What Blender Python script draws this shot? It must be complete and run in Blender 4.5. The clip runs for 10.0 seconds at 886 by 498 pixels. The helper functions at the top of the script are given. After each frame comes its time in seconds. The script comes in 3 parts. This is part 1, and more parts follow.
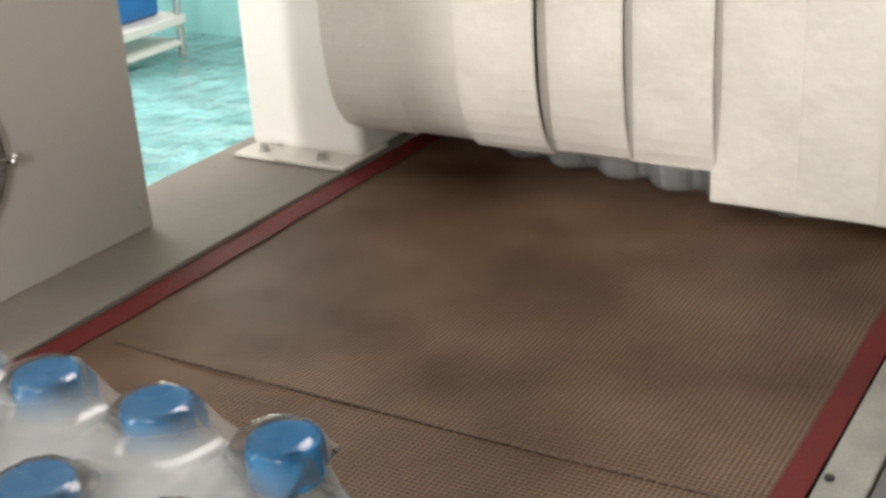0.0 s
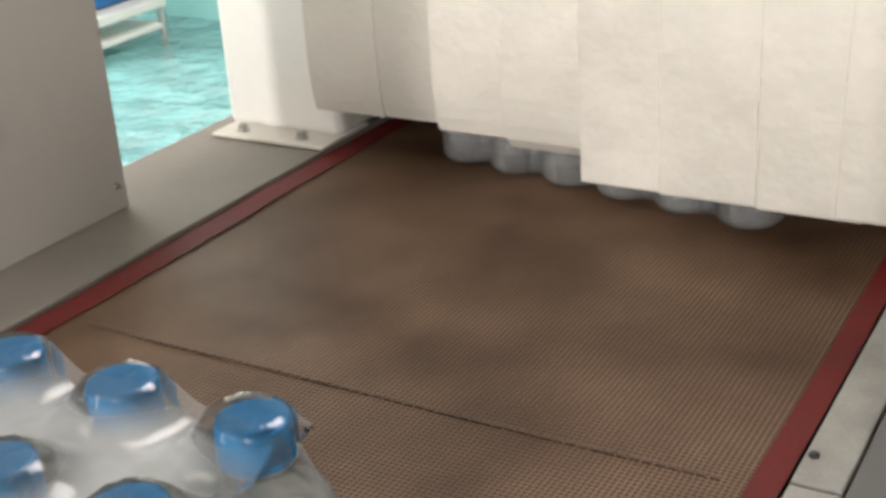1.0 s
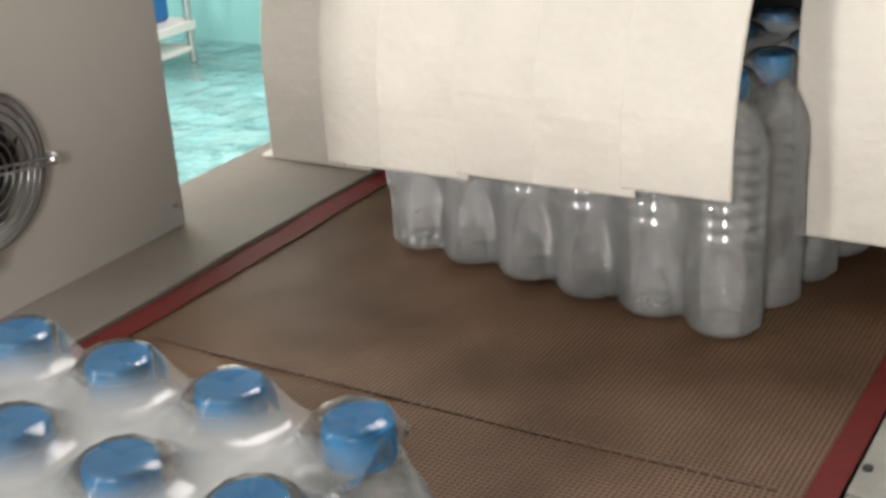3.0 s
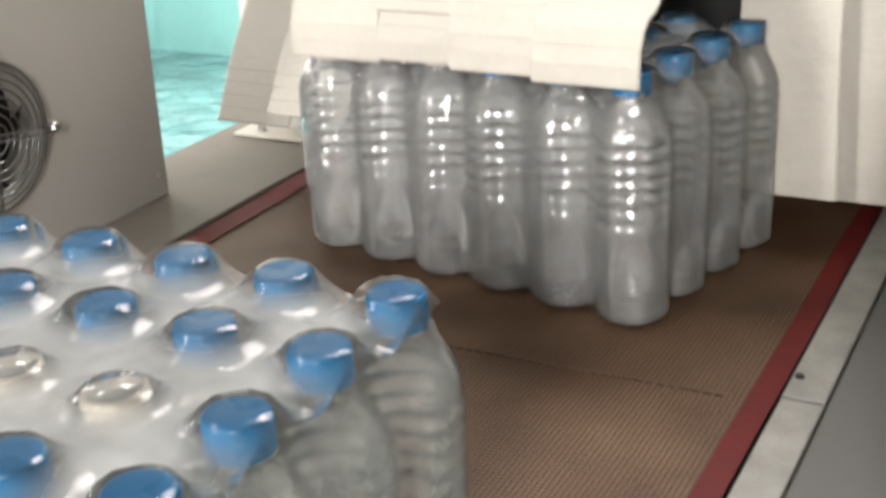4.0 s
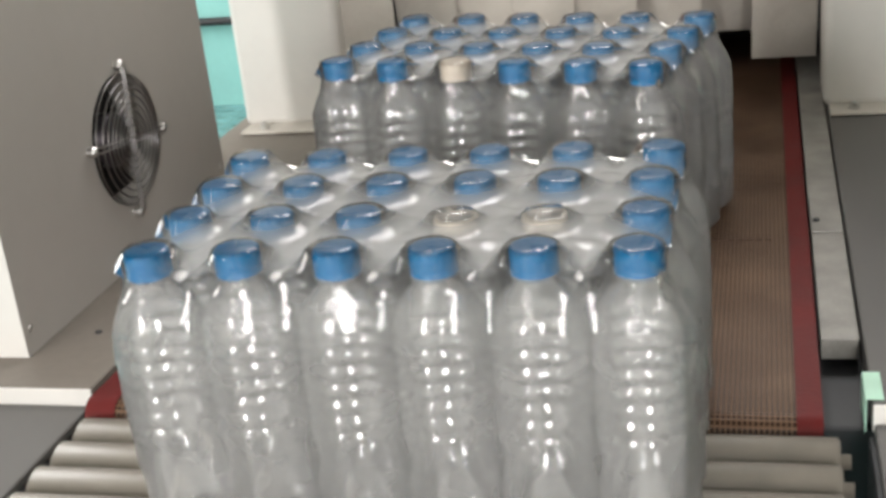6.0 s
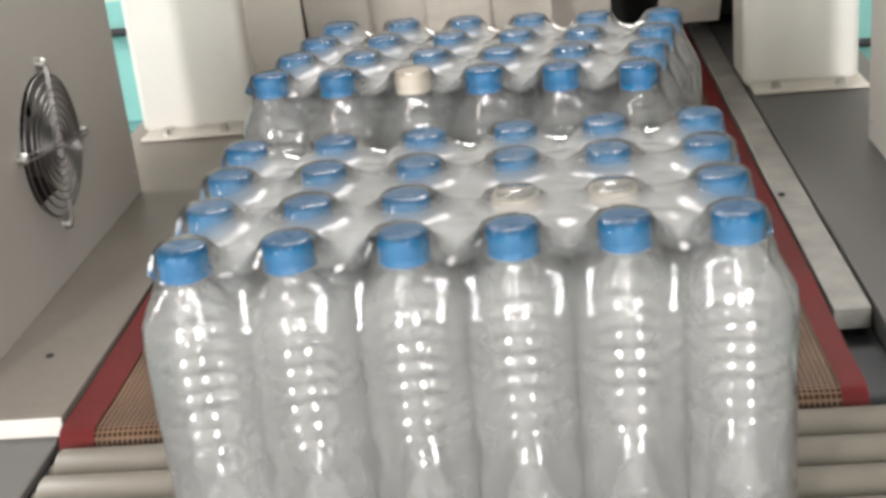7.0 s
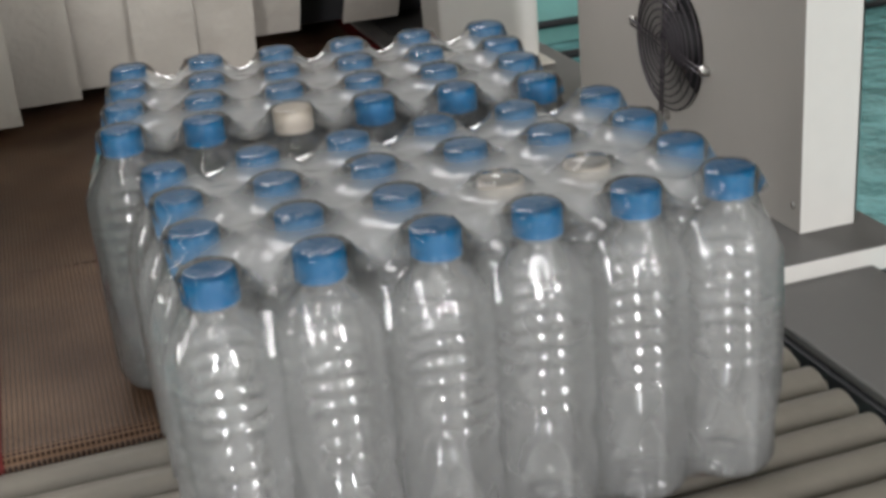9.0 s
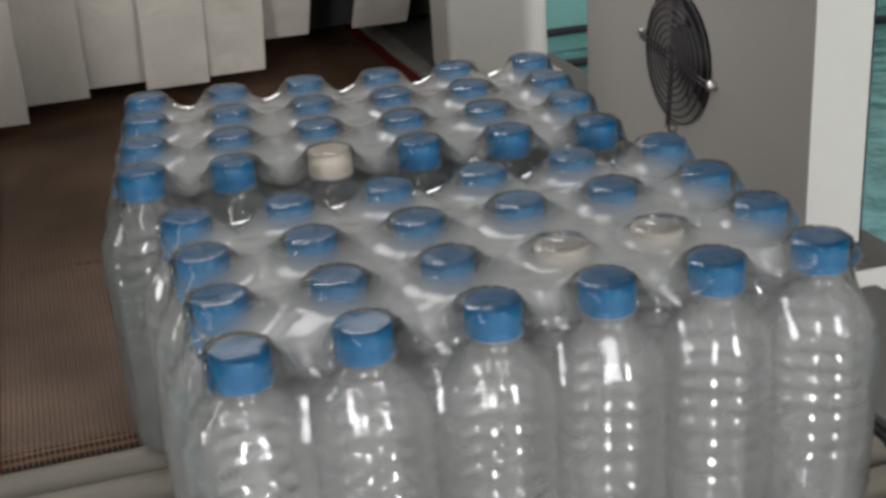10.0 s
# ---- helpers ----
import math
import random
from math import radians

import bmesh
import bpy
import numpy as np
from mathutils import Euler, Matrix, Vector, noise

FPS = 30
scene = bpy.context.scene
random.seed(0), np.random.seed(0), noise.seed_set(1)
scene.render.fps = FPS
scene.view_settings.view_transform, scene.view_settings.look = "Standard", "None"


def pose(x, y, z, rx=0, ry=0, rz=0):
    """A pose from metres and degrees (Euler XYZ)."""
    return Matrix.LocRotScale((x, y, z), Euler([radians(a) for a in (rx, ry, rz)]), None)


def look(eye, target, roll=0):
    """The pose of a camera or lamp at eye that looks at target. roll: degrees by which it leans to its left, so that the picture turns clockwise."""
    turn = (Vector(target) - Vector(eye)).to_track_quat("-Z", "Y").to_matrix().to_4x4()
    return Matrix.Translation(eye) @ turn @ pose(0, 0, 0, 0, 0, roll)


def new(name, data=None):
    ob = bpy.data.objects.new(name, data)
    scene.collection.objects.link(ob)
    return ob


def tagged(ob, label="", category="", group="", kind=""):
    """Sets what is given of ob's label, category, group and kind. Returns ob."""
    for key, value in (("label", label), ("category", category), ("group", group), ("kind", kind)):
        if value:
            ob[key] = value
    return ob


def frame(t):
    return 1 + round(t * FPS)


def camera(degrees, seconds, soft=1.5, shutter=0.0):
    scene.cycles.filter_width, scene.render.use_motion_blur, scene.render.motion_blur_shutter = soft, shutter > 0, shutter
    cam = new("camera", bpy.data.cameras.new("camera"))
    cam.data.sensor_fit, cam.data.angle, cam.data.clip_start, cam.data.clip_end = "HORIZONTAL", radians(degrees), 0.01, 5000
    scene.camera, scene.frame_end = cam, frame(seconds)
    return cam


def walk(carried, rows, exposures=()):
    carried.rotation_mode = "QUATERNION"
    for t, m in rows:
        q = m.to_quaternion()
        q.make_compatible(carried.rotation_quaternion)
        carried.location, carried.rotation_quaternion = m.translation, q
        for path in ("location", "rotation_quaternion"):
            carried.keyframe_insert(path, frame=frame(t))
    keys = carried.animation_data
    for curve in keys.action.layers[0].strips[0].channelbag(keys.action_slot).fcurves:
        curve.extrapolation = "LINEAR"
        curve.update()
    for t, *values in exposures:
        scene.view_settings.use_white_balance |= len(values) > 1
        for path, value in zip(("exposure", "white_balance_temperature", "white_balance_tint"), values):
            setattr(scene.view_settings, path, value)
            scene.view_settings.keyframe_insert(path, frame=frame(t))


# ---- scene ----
cam = camera(37.8, 10.0, soft=3.4, shutter=0.5)
PATH = [
    (0, (0.464, -0.147, 0.483), (-0.51, 1.416, -0.297), -3.6),
    (0.5, (0.46, -0.132, 0.478), (-0.498, 1.438, -0.307), -3.5),
    (1, (0.461, -0.134, 0.472), (-0.49, 1.431, -0.332), -3.7),
    (1.5, (0.448, -0.139, 0.468), (-0.516, 1.411, -0.348), -3.6),
    (2, (0.452, -0.144, 0.477), (-0.519, 1.414, -0.317), -3.6),
    (3.5, (0.447, -0.225, 0.482), (-0.531, 1.346, -0.278), -3.6),
    (4, (0.47, -0.314, 0.478), (-0.405, 1.319, -0.275), -2.7),
    (4.5, (0.483, -0.434, 0.508), (-0.358, 1.245, -0.181), -5.0),
    (5, (0.443, -0.521, 0.519), (-0.29, 1.214, -0.153), -5.7),
    (5.5, (0.335, -0.656, 0.512), (-0.256, 1.115, -0.205), -6.8),
    (6, (0.244, -0.743, 0.516), (-0.244, 1.052, -0.217), -6.2),
    (7.3, (-0.019, -0.707, 0.482), (-0.09, 1.146, -0.267), -5.5),
    (7.5, (-0.091, -0.723, 0.484), (-0.071, 1.122, -0.289), -5.0),
    (8, (-0.247, -0.738, 0.481), (0.111, 1.05, -0.34), -5.4),
    (8.5, (-0.242, -0.752, 0.486), (0.293, 1.003, -0.309), -5.3),
    (9, (-0.229, -0.748, 0.495), (0.297, 1.021, -0.276), -4.9),
    (9.5, (-0.221, -0.734, 0.507), (0.323, 1.037, -0.246), -4.1),
    (10, (-0.227, -0.745, 0.499), (0.294, 1.028, -0.266), -3.6),
]
walk(cam, [(t, look(eye, target, roll)) for t, eye, target, roll in PATH],
     exposures=[(0, 0.3, 6700, 10), (3.5, 0.28, 6670, 10), (4, 0.48, 6650, 10), (5, 0.32, 6650, 10), (5.5, 0.02, 6600, 10), (6, -0.02, 6600, 10), (7.5, 0.4, 6550, 10), (8, 0.44, 6450, 10), (8.5, 0.0, 6350, 10), (9.3, -0.7, 6350, 10), (10, -0.78, 6350, 10)])

# ---- light: an open-sided factory hall, daylight from the west and south ----
scene.cycles.transparent_max_bounces = 32     # light passes through rows of clear bottles
world = bpy.data.worlds.new("sky")
scene.world = world
world.use_nodes = True
wn = world.node_tree
sky = wn.nodes.new("ShaderNodeTexSky")
sky.sky_type = "NISHITA"
sky.sun_disc = False
sky.sun_elevation = radians(48)
sky.sun_rotation = radians(250)
wn.links.new(sky.outputs[0], wn.nodes["Background"].inputs[0])
wn.nodes["Background"].inputs[1].default_value = 0.12


def area(name, eye, target, w, h, watts, color=(1, 1, 1)):
    d = bpy.data.lights.new(name, "AREA")
    d.shape, d.size, d.size_y, d.energy, d.color = "RECTANGLE", w, h, watts, color
    ob = new(name, d)
    ob.matrix_world = look(eye, target)
    return ob


area("tube_lamp_light", (-1.6, -0.9, 2.9), (-1.6, -0.9, 0), 0.3, 2.4, 22, (1.0, 0.95, 0.88))
area("skylight_daylight", (0.0, 2.5, 3.08), (0.0, 2.2, 0), 2.0, 1.4, 120, (1.0, 0.98, 0.96))
area("window_daylight", (-0.2, 4.22, 2.05), (0.0, 0.2, 0.2), 2.6, 1.2, 45, (1.0, 0.98, 0.95))
area("window_daylight", (-4.85, 2.5, 1.3), (-1.5, 3.0, -0.8), 2.6, 2.2, 240, (1.0, 0.98, 0.95))
area("window_daylight", (-1.75, -3.85, 1.45), (0, 0.7, 0.2), 0.38, 1.9, 128, (1.0, 0.98, 0.96))
area("window_daylight", (1.35, -3.85, 1.45), (0, 0.7, 0.2), 0.38, 1.9, 122, (1.0, 0.98, 0.96))


# ---- materials ----
def material(name, base, rough=0.5, metal=0.0, var=0.12, scale=8.0, bump=0.0, bump_scale=60.0, spec=0.5, rvar=0.1, depth=0.002, coord="Object"):
    """A surface with broad stains, fine grain, uneven gloss and a fine relief."""
    m = bpy.data.materials.new(name)
    m.use_nodes = True
    nt = m.node_tree
    N, L = nt.nodes, nt.links
    p = N["Principled BSDF"]
    tc = N.new("ShaderNodeTexCoord")
    n1 = N.new("ShaderNodeTexNoise")
    n1.inputs["Scale"].default_value, n1.inputs["Detail"].default_value = scale, 6
    n2 = N.new("ShaderNodeTexNoise")
    n2.inputs["Scale"].default_value, n2.inputs["Detail"].default_value = scale * 14, 3
    add = N.new("ShaderNodeMath")
    add.operation = "MULTIPLY_ADD"
    add.inputs[1].default_value = 0.35
    L.new(tc.outputs[coord], n1.inputs["Vector"])
    L.new(tc.outputs[coord], n2.inputs["Vector"])
    L.new(n2.outputs[0], add.inputs[0])
    L.new(n1.outputs[0], add.inputs[2])
    ramp = N.new("ShaderNodeValToRGB")
    ramp.color_ramp.elements[0].position, ramp.color_ramp.elements[1].position = 0.4, 0.95
    lo = [c * (1 - var) for c in base]
    hi = [min(1, c * (1 + var)) for c in base]
    ramp.color_ramp.elements[0].color = (*lo, 1)
    ramp.color_ramp.elements[1].color = (*hi, 1)
    L.new(add.outputs[0], ramp.inputs[0])
    L.new(ramp.outputs[0], p.inputs["Base Color"])
    p.inputs["Metallic"].default_value = metal
    p.inputs["Specular IOR Level"].default_value = spec
    rr = N.new("ShaderNodeMapRange")
    rr.inputs[3].default_value, rr.inputs[4].default_value = max(0.02, rough - rvar), min(1, rough + rvar)
    L.new(n1.outputs[0], rr.inputs[0])
    L.new(rr.outputs[0], p.inputs["Roughness"])
    if bump:
        n3 = N.new("ShaderNodeTexNoise")
        n3.inputs["Scale"].default_value, n3.inputs["Detail"].default_value = bump_scale, 4
        L.new(tc.outputs[coord], n3.inputs["Vector"])
        b = N.new("ShaderNodeBump")
        b.inputs["Strength"].default_value, b.inputs["Distance"].default_value = bump, depth
        L.new(n3.outputs[0], b.inputs["Height"])
        L.new(b.outputs[0], p.inputs["Normal"])
    return m


M_CREAM = material("cream_powder_coat", (0.60, 0.56, 0.50), 0.42, var=0.06, scale=5, bump=0.12, bump_scale=900)
M_GREY = material("darkened_grey_coat", (0.12, 0.115, 0.109), 0.5, var=0.06, scale=5, bump=0.12, bump_scale=900, spec=0.25)
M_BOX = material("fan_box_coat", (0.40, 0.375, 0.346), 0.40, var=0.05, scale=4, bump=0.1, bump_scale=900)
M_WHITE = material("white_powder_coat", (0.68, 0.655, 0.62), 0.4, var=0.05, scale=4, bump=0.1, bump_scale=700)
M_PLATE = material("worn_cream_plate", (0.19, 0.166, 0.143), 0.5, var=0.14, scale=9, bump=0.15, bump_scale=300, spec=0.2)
M_WORN = material("scuffed_grey_strip", (0.26, 0.247, 0.227), 0.45, var=0.34, scale=26, bump=0.2, bump_scale=200)
M_STRIP = material("silicone_strip", (0.53, 0.492, 0.44), 0.6, var=0.09, scale=9, bump=0.9, bump_scale=13, depth=0.010, coord="UV")
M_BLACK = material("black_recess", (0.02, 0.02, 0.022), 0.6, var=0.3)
M_INSIDE = material("dark_tunnel_lining", (0.10, 0.09, 0.085), 0.7, var=0.3)
# guard wire in two tones: lit left fan, right fan darkened for its shade
M_CHROME = material("lit_wire", (0.26, 0.25, 0.248), 0.3, metal=1.0, var=0.1)
M_WIRE = material("shade_dark_wire", (0.085, 0.075, 0.085), 0.4, metal=0.6, var=0.2)
M_STEEL = material("zinc_bolt", (0.55, 0.54, 0.52), 0.35, metal=1.0, var=0.15, scale=60)
M_ROLLER = material("grey_pvc_roller", (0.172, 0.153, 0.127), 0.42, var=0.12, scale=10, bump=0.1, bump_scale=200)
M_RED = material("red_belt_edge", (0.115, 0.011, 0.010), 0.6, var=0.25, scale=16, bump=0.3, bump_scale=250, spec=0.2)
M_CAP = material("blue_cap", (0.001, 0.140, 0.33), 0.28, var=0.08, scale=40, spec=0.4)
M_CAPW = material("natural_cap", (0.58, 0.51, 0.43), 0.35, var=0.1, scale=40)
M_BLUEDRUM = material("blue_plastic", (0.012, 0.12, 0.34), 0.4, var=0.15)
M_WALL = material("painted_wall", (0.66, 0.62, 0.55), 0.7, var=0.08, scale=1.5, bump=0.1)
M_DADO = material("teal_wall_paint", (0.25, 0.52, 0.49), 0.4, var=0.1, scale=3)
M_SEAM = material("dark_seam", (0.075, 0.042, 0.026), 0.6, var=0.3)
M_TAG = material("pale_green_tape", (0.42, 0.66, 0.52), 0.5, var=0.12, scale=40)
M_ROOF = material("roof_sheet", (0.22, 0.215, 0.21), 0.6, var=0.1, scale=1.5)


def floor_material():
    m = material("wet_teal_floor", (0.13, 0.285, 0.29), 0.14, var=0.4, scale=4.5, bump=1.0, bump_scale=7, rvar=0.08, depth=0.06)
    return m


def belt_material():
    """Brown coated glass-fibre mesh: 4 mm weave with dark openings."""
    m = bpy.data.materials.new("brown_mesh_belt")
    m.use_nodes = True
    nt = m.node_tree
    N, L = nt.nodes, nt.links
    p = N["Principled BSDF"]
    tc = N.new("ShaderNodeTexCoord")
    sep = N.new("ShaderNodeSeparateXYZ")
    L.new(tc.outputs["Object"], sep.inputs[0])

    def op(kind, a, b=None):
        n = N.new("ShaderNodeMath")
        n.operation = kind
        for i, v in enumerate((a, b)):
            if v is None:
                continue
            if isinstance(v, (int, float)):
                n.inputs[i].default_value = v
            else:
                L.new(v, n.inputs[i])
        return n.outputs[0]

    wx = op("ABSOLUTE", op("SINE", op("MULTIPLY", sep.outputs[0], math.pi / 0.0042)))
    wy = op("ABSOLUTE", op("SINE", op("MULTIPLY", sep.outputs[1], math.pi / 0.0042)))
    hole = op("MULTIPLY", wx, wy)
    thread = op("SUBTRACT", 1.0, hole)
    n1 = N.new("ShaderNodeTexNoise")
    n1.inputs["Scale"].default_value, n1.inputs["Detail"].default_value = 7, 5
    L.new(tc.outputs["Object"], n1.inputs["Vector"])
    ramp = N.new("ShaderNodeValToRGB")
    ramp.color_ramp.elements[0].position, ramp.color_ramp.elements[1].position = 0.3, 0.75
    ramp.color_ramp.elements[0].color = (0.078, 0.040, 0.022, 1)
    ramp.color_ramp.elements[1].color = (0.262, 0.162, 0.103, 1)
    L.new(n1.outputs[0], ramp.inputs[0])
    mix = N.new("ShaderNodeMix")
    mix.data_type = "RGBA"
    f = N.new("ShaderNodeMapRange")
    f.inputs[1].default_value, f.inputs[2].default_value = 0.22, 0.7
    L.new(hole, f.inputs[0])
    L.new(f.outputs[0], mix.inputs[0])
    L.new(ramp.outputs[0], mix.inputs[6])
    mix.inputs[7].default_value = (0.022, 0.011, 0.006, 1)
    L.new(mix.outputs[2], p.inputs["Base Color"])
    p.inputs["Roughness"].default_value = 0.38
    p.inputs["Specular IOR Level"].default_value = 0.15
    b = N.new("ShaderNodeBump")
    b.inputs["Strength"].default_value, b.inputs["Distance"].default_value = 0.5, 0.001
    L.new(thread, b.inputs["Height"])
    L.new(b.outputs[0], p.inputs["Normal"])
    return m


def clear_material(name, tint, milk, gloss_rough, streak=0.0, height=None, ior=1.4, edge=False, shade=0.5, vary=0.25, grain=28):
    """Clear plastic: see-through, with a Fresnel gloss and some milky haze; height = (z low, z high): haze fades out between them."""
    m = bpy.data.materials.new(name)
    m.use_nodes = True
    nt = m.node_tree
    N, L = nt.nodes, nt.links
    N.remove(N["Principled BSDF"])
    out = N["Material Output"]
    tr = N.new("ShaderNodeBsdfTransparent")
    tr.inputs[0].default_value = (*tint, 1)
    df = N.new("ShaderNodeBsdfDiffuse")
    df.inputs[0].default_value = (0.98, 0.98, 0.97, 1)
    tl = N.new("ShaderNodeBsdfTranslucent")
    tl.inputs[0].default_value = (0.98, 0.98, 0.97, 1)
    hz = N.new("ShaderNodeMixShader")
    hz.inputs[0].default_value = shade
    L.new(df.outputs[0], hz.inputs[1])
    L.new(tl.outputs[0], hz.inputs[2])
    a = N.new("ShaderNodeMixShader")
    tc = N.new("ShaderNodeTexCoord")
    n1 = N.new("ShaderNodeTexNoise")
    n1.inputs["Scale"].default_value, n1.inputs["Detail"].default_value = grain, 5
    L.new(tc.outputs["Object"], n1.inputs["Vector"])
    mr = N.new("ShaderNodeMapRange")
    mr.inputs[1].default_value, mr.inputs[2].default_value = 0.3, 0.7
    mr.inputs[3].default_value, mr.inputs[4].default_value = milk * (1 - vary), min(1, milk * (1 + vary))
    L.new(n1.outputs[0], mr.inputs[0])
    fac = mr.outputs[0]
    if height:
        sep = N.new("ShaderNodeSeparateXYZ")
        L.new(tc.outputs["Object"], sep.inputs[0])
        hr = N.new("ShaderNodeMapRange")
        hr.inputs[1].default_value, hr.inputs[2].default_value = height[0], height[1]
        hr.inputs[3].default_value, hr.inputs[4].default_value = 1.0, height[2]
        L.new(sep.outputs[2], hr.inputs[0])
        mu = N.new("ShaderNodeMath")
        mu.operation = "MULTIPLY"
        L.new(fac, mu.inputs[0])
        L.new(hr.outputs[0], mu.inputs[1])
        fac = mu.outputs[0]
    if edge:
        # the haze thins out towards the rim, where the film is pulled tight
        for axis, half in ((0, 2.5 * 0.066 + 0.0182), (1, 1.5 * 0.066 + 0.0182)):
            ab = N.new("ShaderNodeMath")
            ab.operation = "ABSOLUTE"
            L.new(sep.outputs[axis], ab.inputs[0])
            er = N.new("ShaderNodeMapRange")
            er.inputs[1].default_value, er.inputs[2].default_value = half - 0.034, half - 0.002
            er.inputs[3].default_value, er.inputs[4].default_value = 1.0, 0.26
            L.new(ab.outputs[0], er.inputs[0])
            mu = N.new("ShaderNodeMath")
            mu.operation = "MULTIPLY"
            L.new(fac, mu.inputs[0])
            L.new(er.outputs[0], mu.inputs[1])
            fac = mu.outputs[0]
    L.new(fac, a.inputs[0])
    L.new(tr.outputs[0], a.inputs[1])
    L.new(hz.outputs[0], a.inputs[2])
    gl = N.new("ShaderNodeBsdfGlossy")
    gl.inputs["Roughness"].default_value = gloss_rough
    fr = N.new("ShaderNodeFresnel")
    fr.inputs[0].default_value = ior
    mp = N.new("ShaderNodeMapping")
    mp.inputs["Scale"].default_value = (1, 1, 0.35)
    L.new(tc.outputs["Object"], mp.inputs[0])
    n2 = N.new("ShaderNodeTexNoise")
    n2.inputs["Scale"].default_value, n2.inputs["Detail"].default_value = 45, 4
    L.new(mp.outputs[0], n2.inputs["Vector"])
    b = N.new("ShaderNodeBump")
    b.inputs["Strength"].default_value, b.inputs["Distance"].default_value = streak, 0.004
    L.new(n2.outputs[0], b.inputs["Height"])
    L.new(b.outputs[0], gl.inputs["Normal"])
    L.new(b.outputs[0], fr.inputs["Normal"])
    c = N.new("ShaderNodeMixShader")
    L.new(fr.outputs[0], c.inputs[0])
    L.new(a.outputs[0], c.inputs[1])
    L.new(gl.outputs[0], c.inputs[2])
    L.new(c.outputs[0], out.inputs[0])
    return m


M_FLOOR = floor_material()
M_BELT = belt_material()
M_PET = clear_material("clear_pet_bottle", (0.995, 0.997, 0.997), 0.265, 0.06, 0.2, ior=1.85, shade=0.4, vary=0.2, grain=25)
M_PETCLEAR = clear_material("bright_pet_bottle", (0.995, 0.997, 0.997), 0.215, 0.05, 0.2, ior=1.9, shade=0.45, vary=0.3, grain=25)
M_FILM = clear_material("shrink_film", (0.97, 0.97, 0.96), 0.56, 0.12, 0.16, height=(0.2035, 0.2140, 0.12), edge=True, ior=1.4, vary=0.12)
M_FILMSIDE = clear_material("shrink_film_side", (0.995, 0.995, 0.995), 0.16, 0.06, 0.2, ior=1.4, shade=0.15, vary=0.12, height=(0.178, 0.196, 0.35))
M_FILMCLEAR = clear_material("clear_film_side", (0.995, 0.995, 0.995), 0.12, 0.06, 0.22, ior=1.42, shade=0.15, vary=0.12, height=(0.178, 0.196, 0.35))


# ---- building helpers ----
def part(name, bm, mat, parent=None, label="", smooth=False):
    me = bpy.data.meshes.new(name)
    bm.normal_update()
    if smooth:
        for f in bm.faces:
            f.smooth = True
    bm.to_mesh(me)
    bm.free()
    me.materials.append(mat)
    ob = new(name, me)
    ob.parent = parent
    return tagged(ob, label)


def share(name, me, parent, m, label=""):
    ob = new(name, me)
    ob.parent = parent
    ob.matrix_basis = m
    return tagged(ob, label)


def box(x0, x1, y0, y1, z0, z1, bevel=0.0, seg=2, bm=None):
    b = bmesh.new()
    bmesh.ops.create_cube(b, size=1)
    for v in b.verts:
        v.co = Vector(((x0 + x1) / 2 + v.co.x * (x1 - x0), (y0 + y1) / 2 + v.co.y * (y1 - y0), (z0 + z1) / 2 + v.co.z * (z1 - z0)))
    if bevel:
        bmesh.ops.bevel(b, geom=b.edges[:], offset=bevel, segments=seg, affect="EDGES", profile=0.5)
    if bm is None:
        return b
    me = bpy.data.meshes.new("tmp")
    b.to_mesh(me)
    b.free()
    bm.from_mesh(me)
    bpy.data.meshes.remove(me)
    return bm


def lathe(profile, n=24, closed=True):
    """A turned body from (radius, z) pairs, about z."""
    b = bmesh.new()
    rings = []
    for r, z in profile:
        if r < 1e-6:
            rings.append([b.verts.new((0, 0, z))])
        else:
            rings.append([b.verts.new((r * math.cos(2 * math.pi * k / n), r * math.sin(2 * math.pi * k / n), z)) for k in range(n)])
    for a, c in zip(rings, rings[1:]):
        for k in range(n):
            q = (k + 1) % n
            if len(a) == 1:
                b.faces.new((a[0], c[q], c[k]))
            elif len(c) == 1:
                b.faces.new((a[k], a[q], c[0]))
            else:
                b.faces.new((a[k], a[q], c[q], c[k]))
    return b


def rod(p0, p1, r, n=10):
    p0, p1 = Vector(p0), Vector(p1)
    d = p1 - p0
    b = lathe([(0, 0), (r * 0.9, 0), (r, r * 0.1), (r, d.length - r * 0.1), (r * 0.9, d.length), (0, d.length)], n)
    m = Matrix.Translation(p0) @ d.to_track_quat("Z", "Y").to_matrix().to_4x4()
    b.transform(m)
    return b


def torus(R, r, n=48, k=6):
    b = bmesh.new()
    rings = []
    for i in range(n):
        a = 2 * math.pi * i / n
        rings.append([b.verts.new(((R + r * math.cos(2 * math.pi * j / k)) * math.cos(a), (R + r * math.cos(2 * math.pi * j / k)) * math.sin(a),
                                   r * math.sin(2 * math.pi * j / k))) for j in range(k)])
    for i in range(n):
        for j in range(k):
            b.faces.new((rings[i][j], rings[(i + 1) % n][j], rings[(i + 1) % n][(j + 1) % k], rings[i][(j + 1) % k]))
    return b


def thing(name, label, category, at=(0, 0, 0), group="", kind=""):
    ob = new(name)
    ob.location = at
    return tagged(ob, label, category, group, kind)


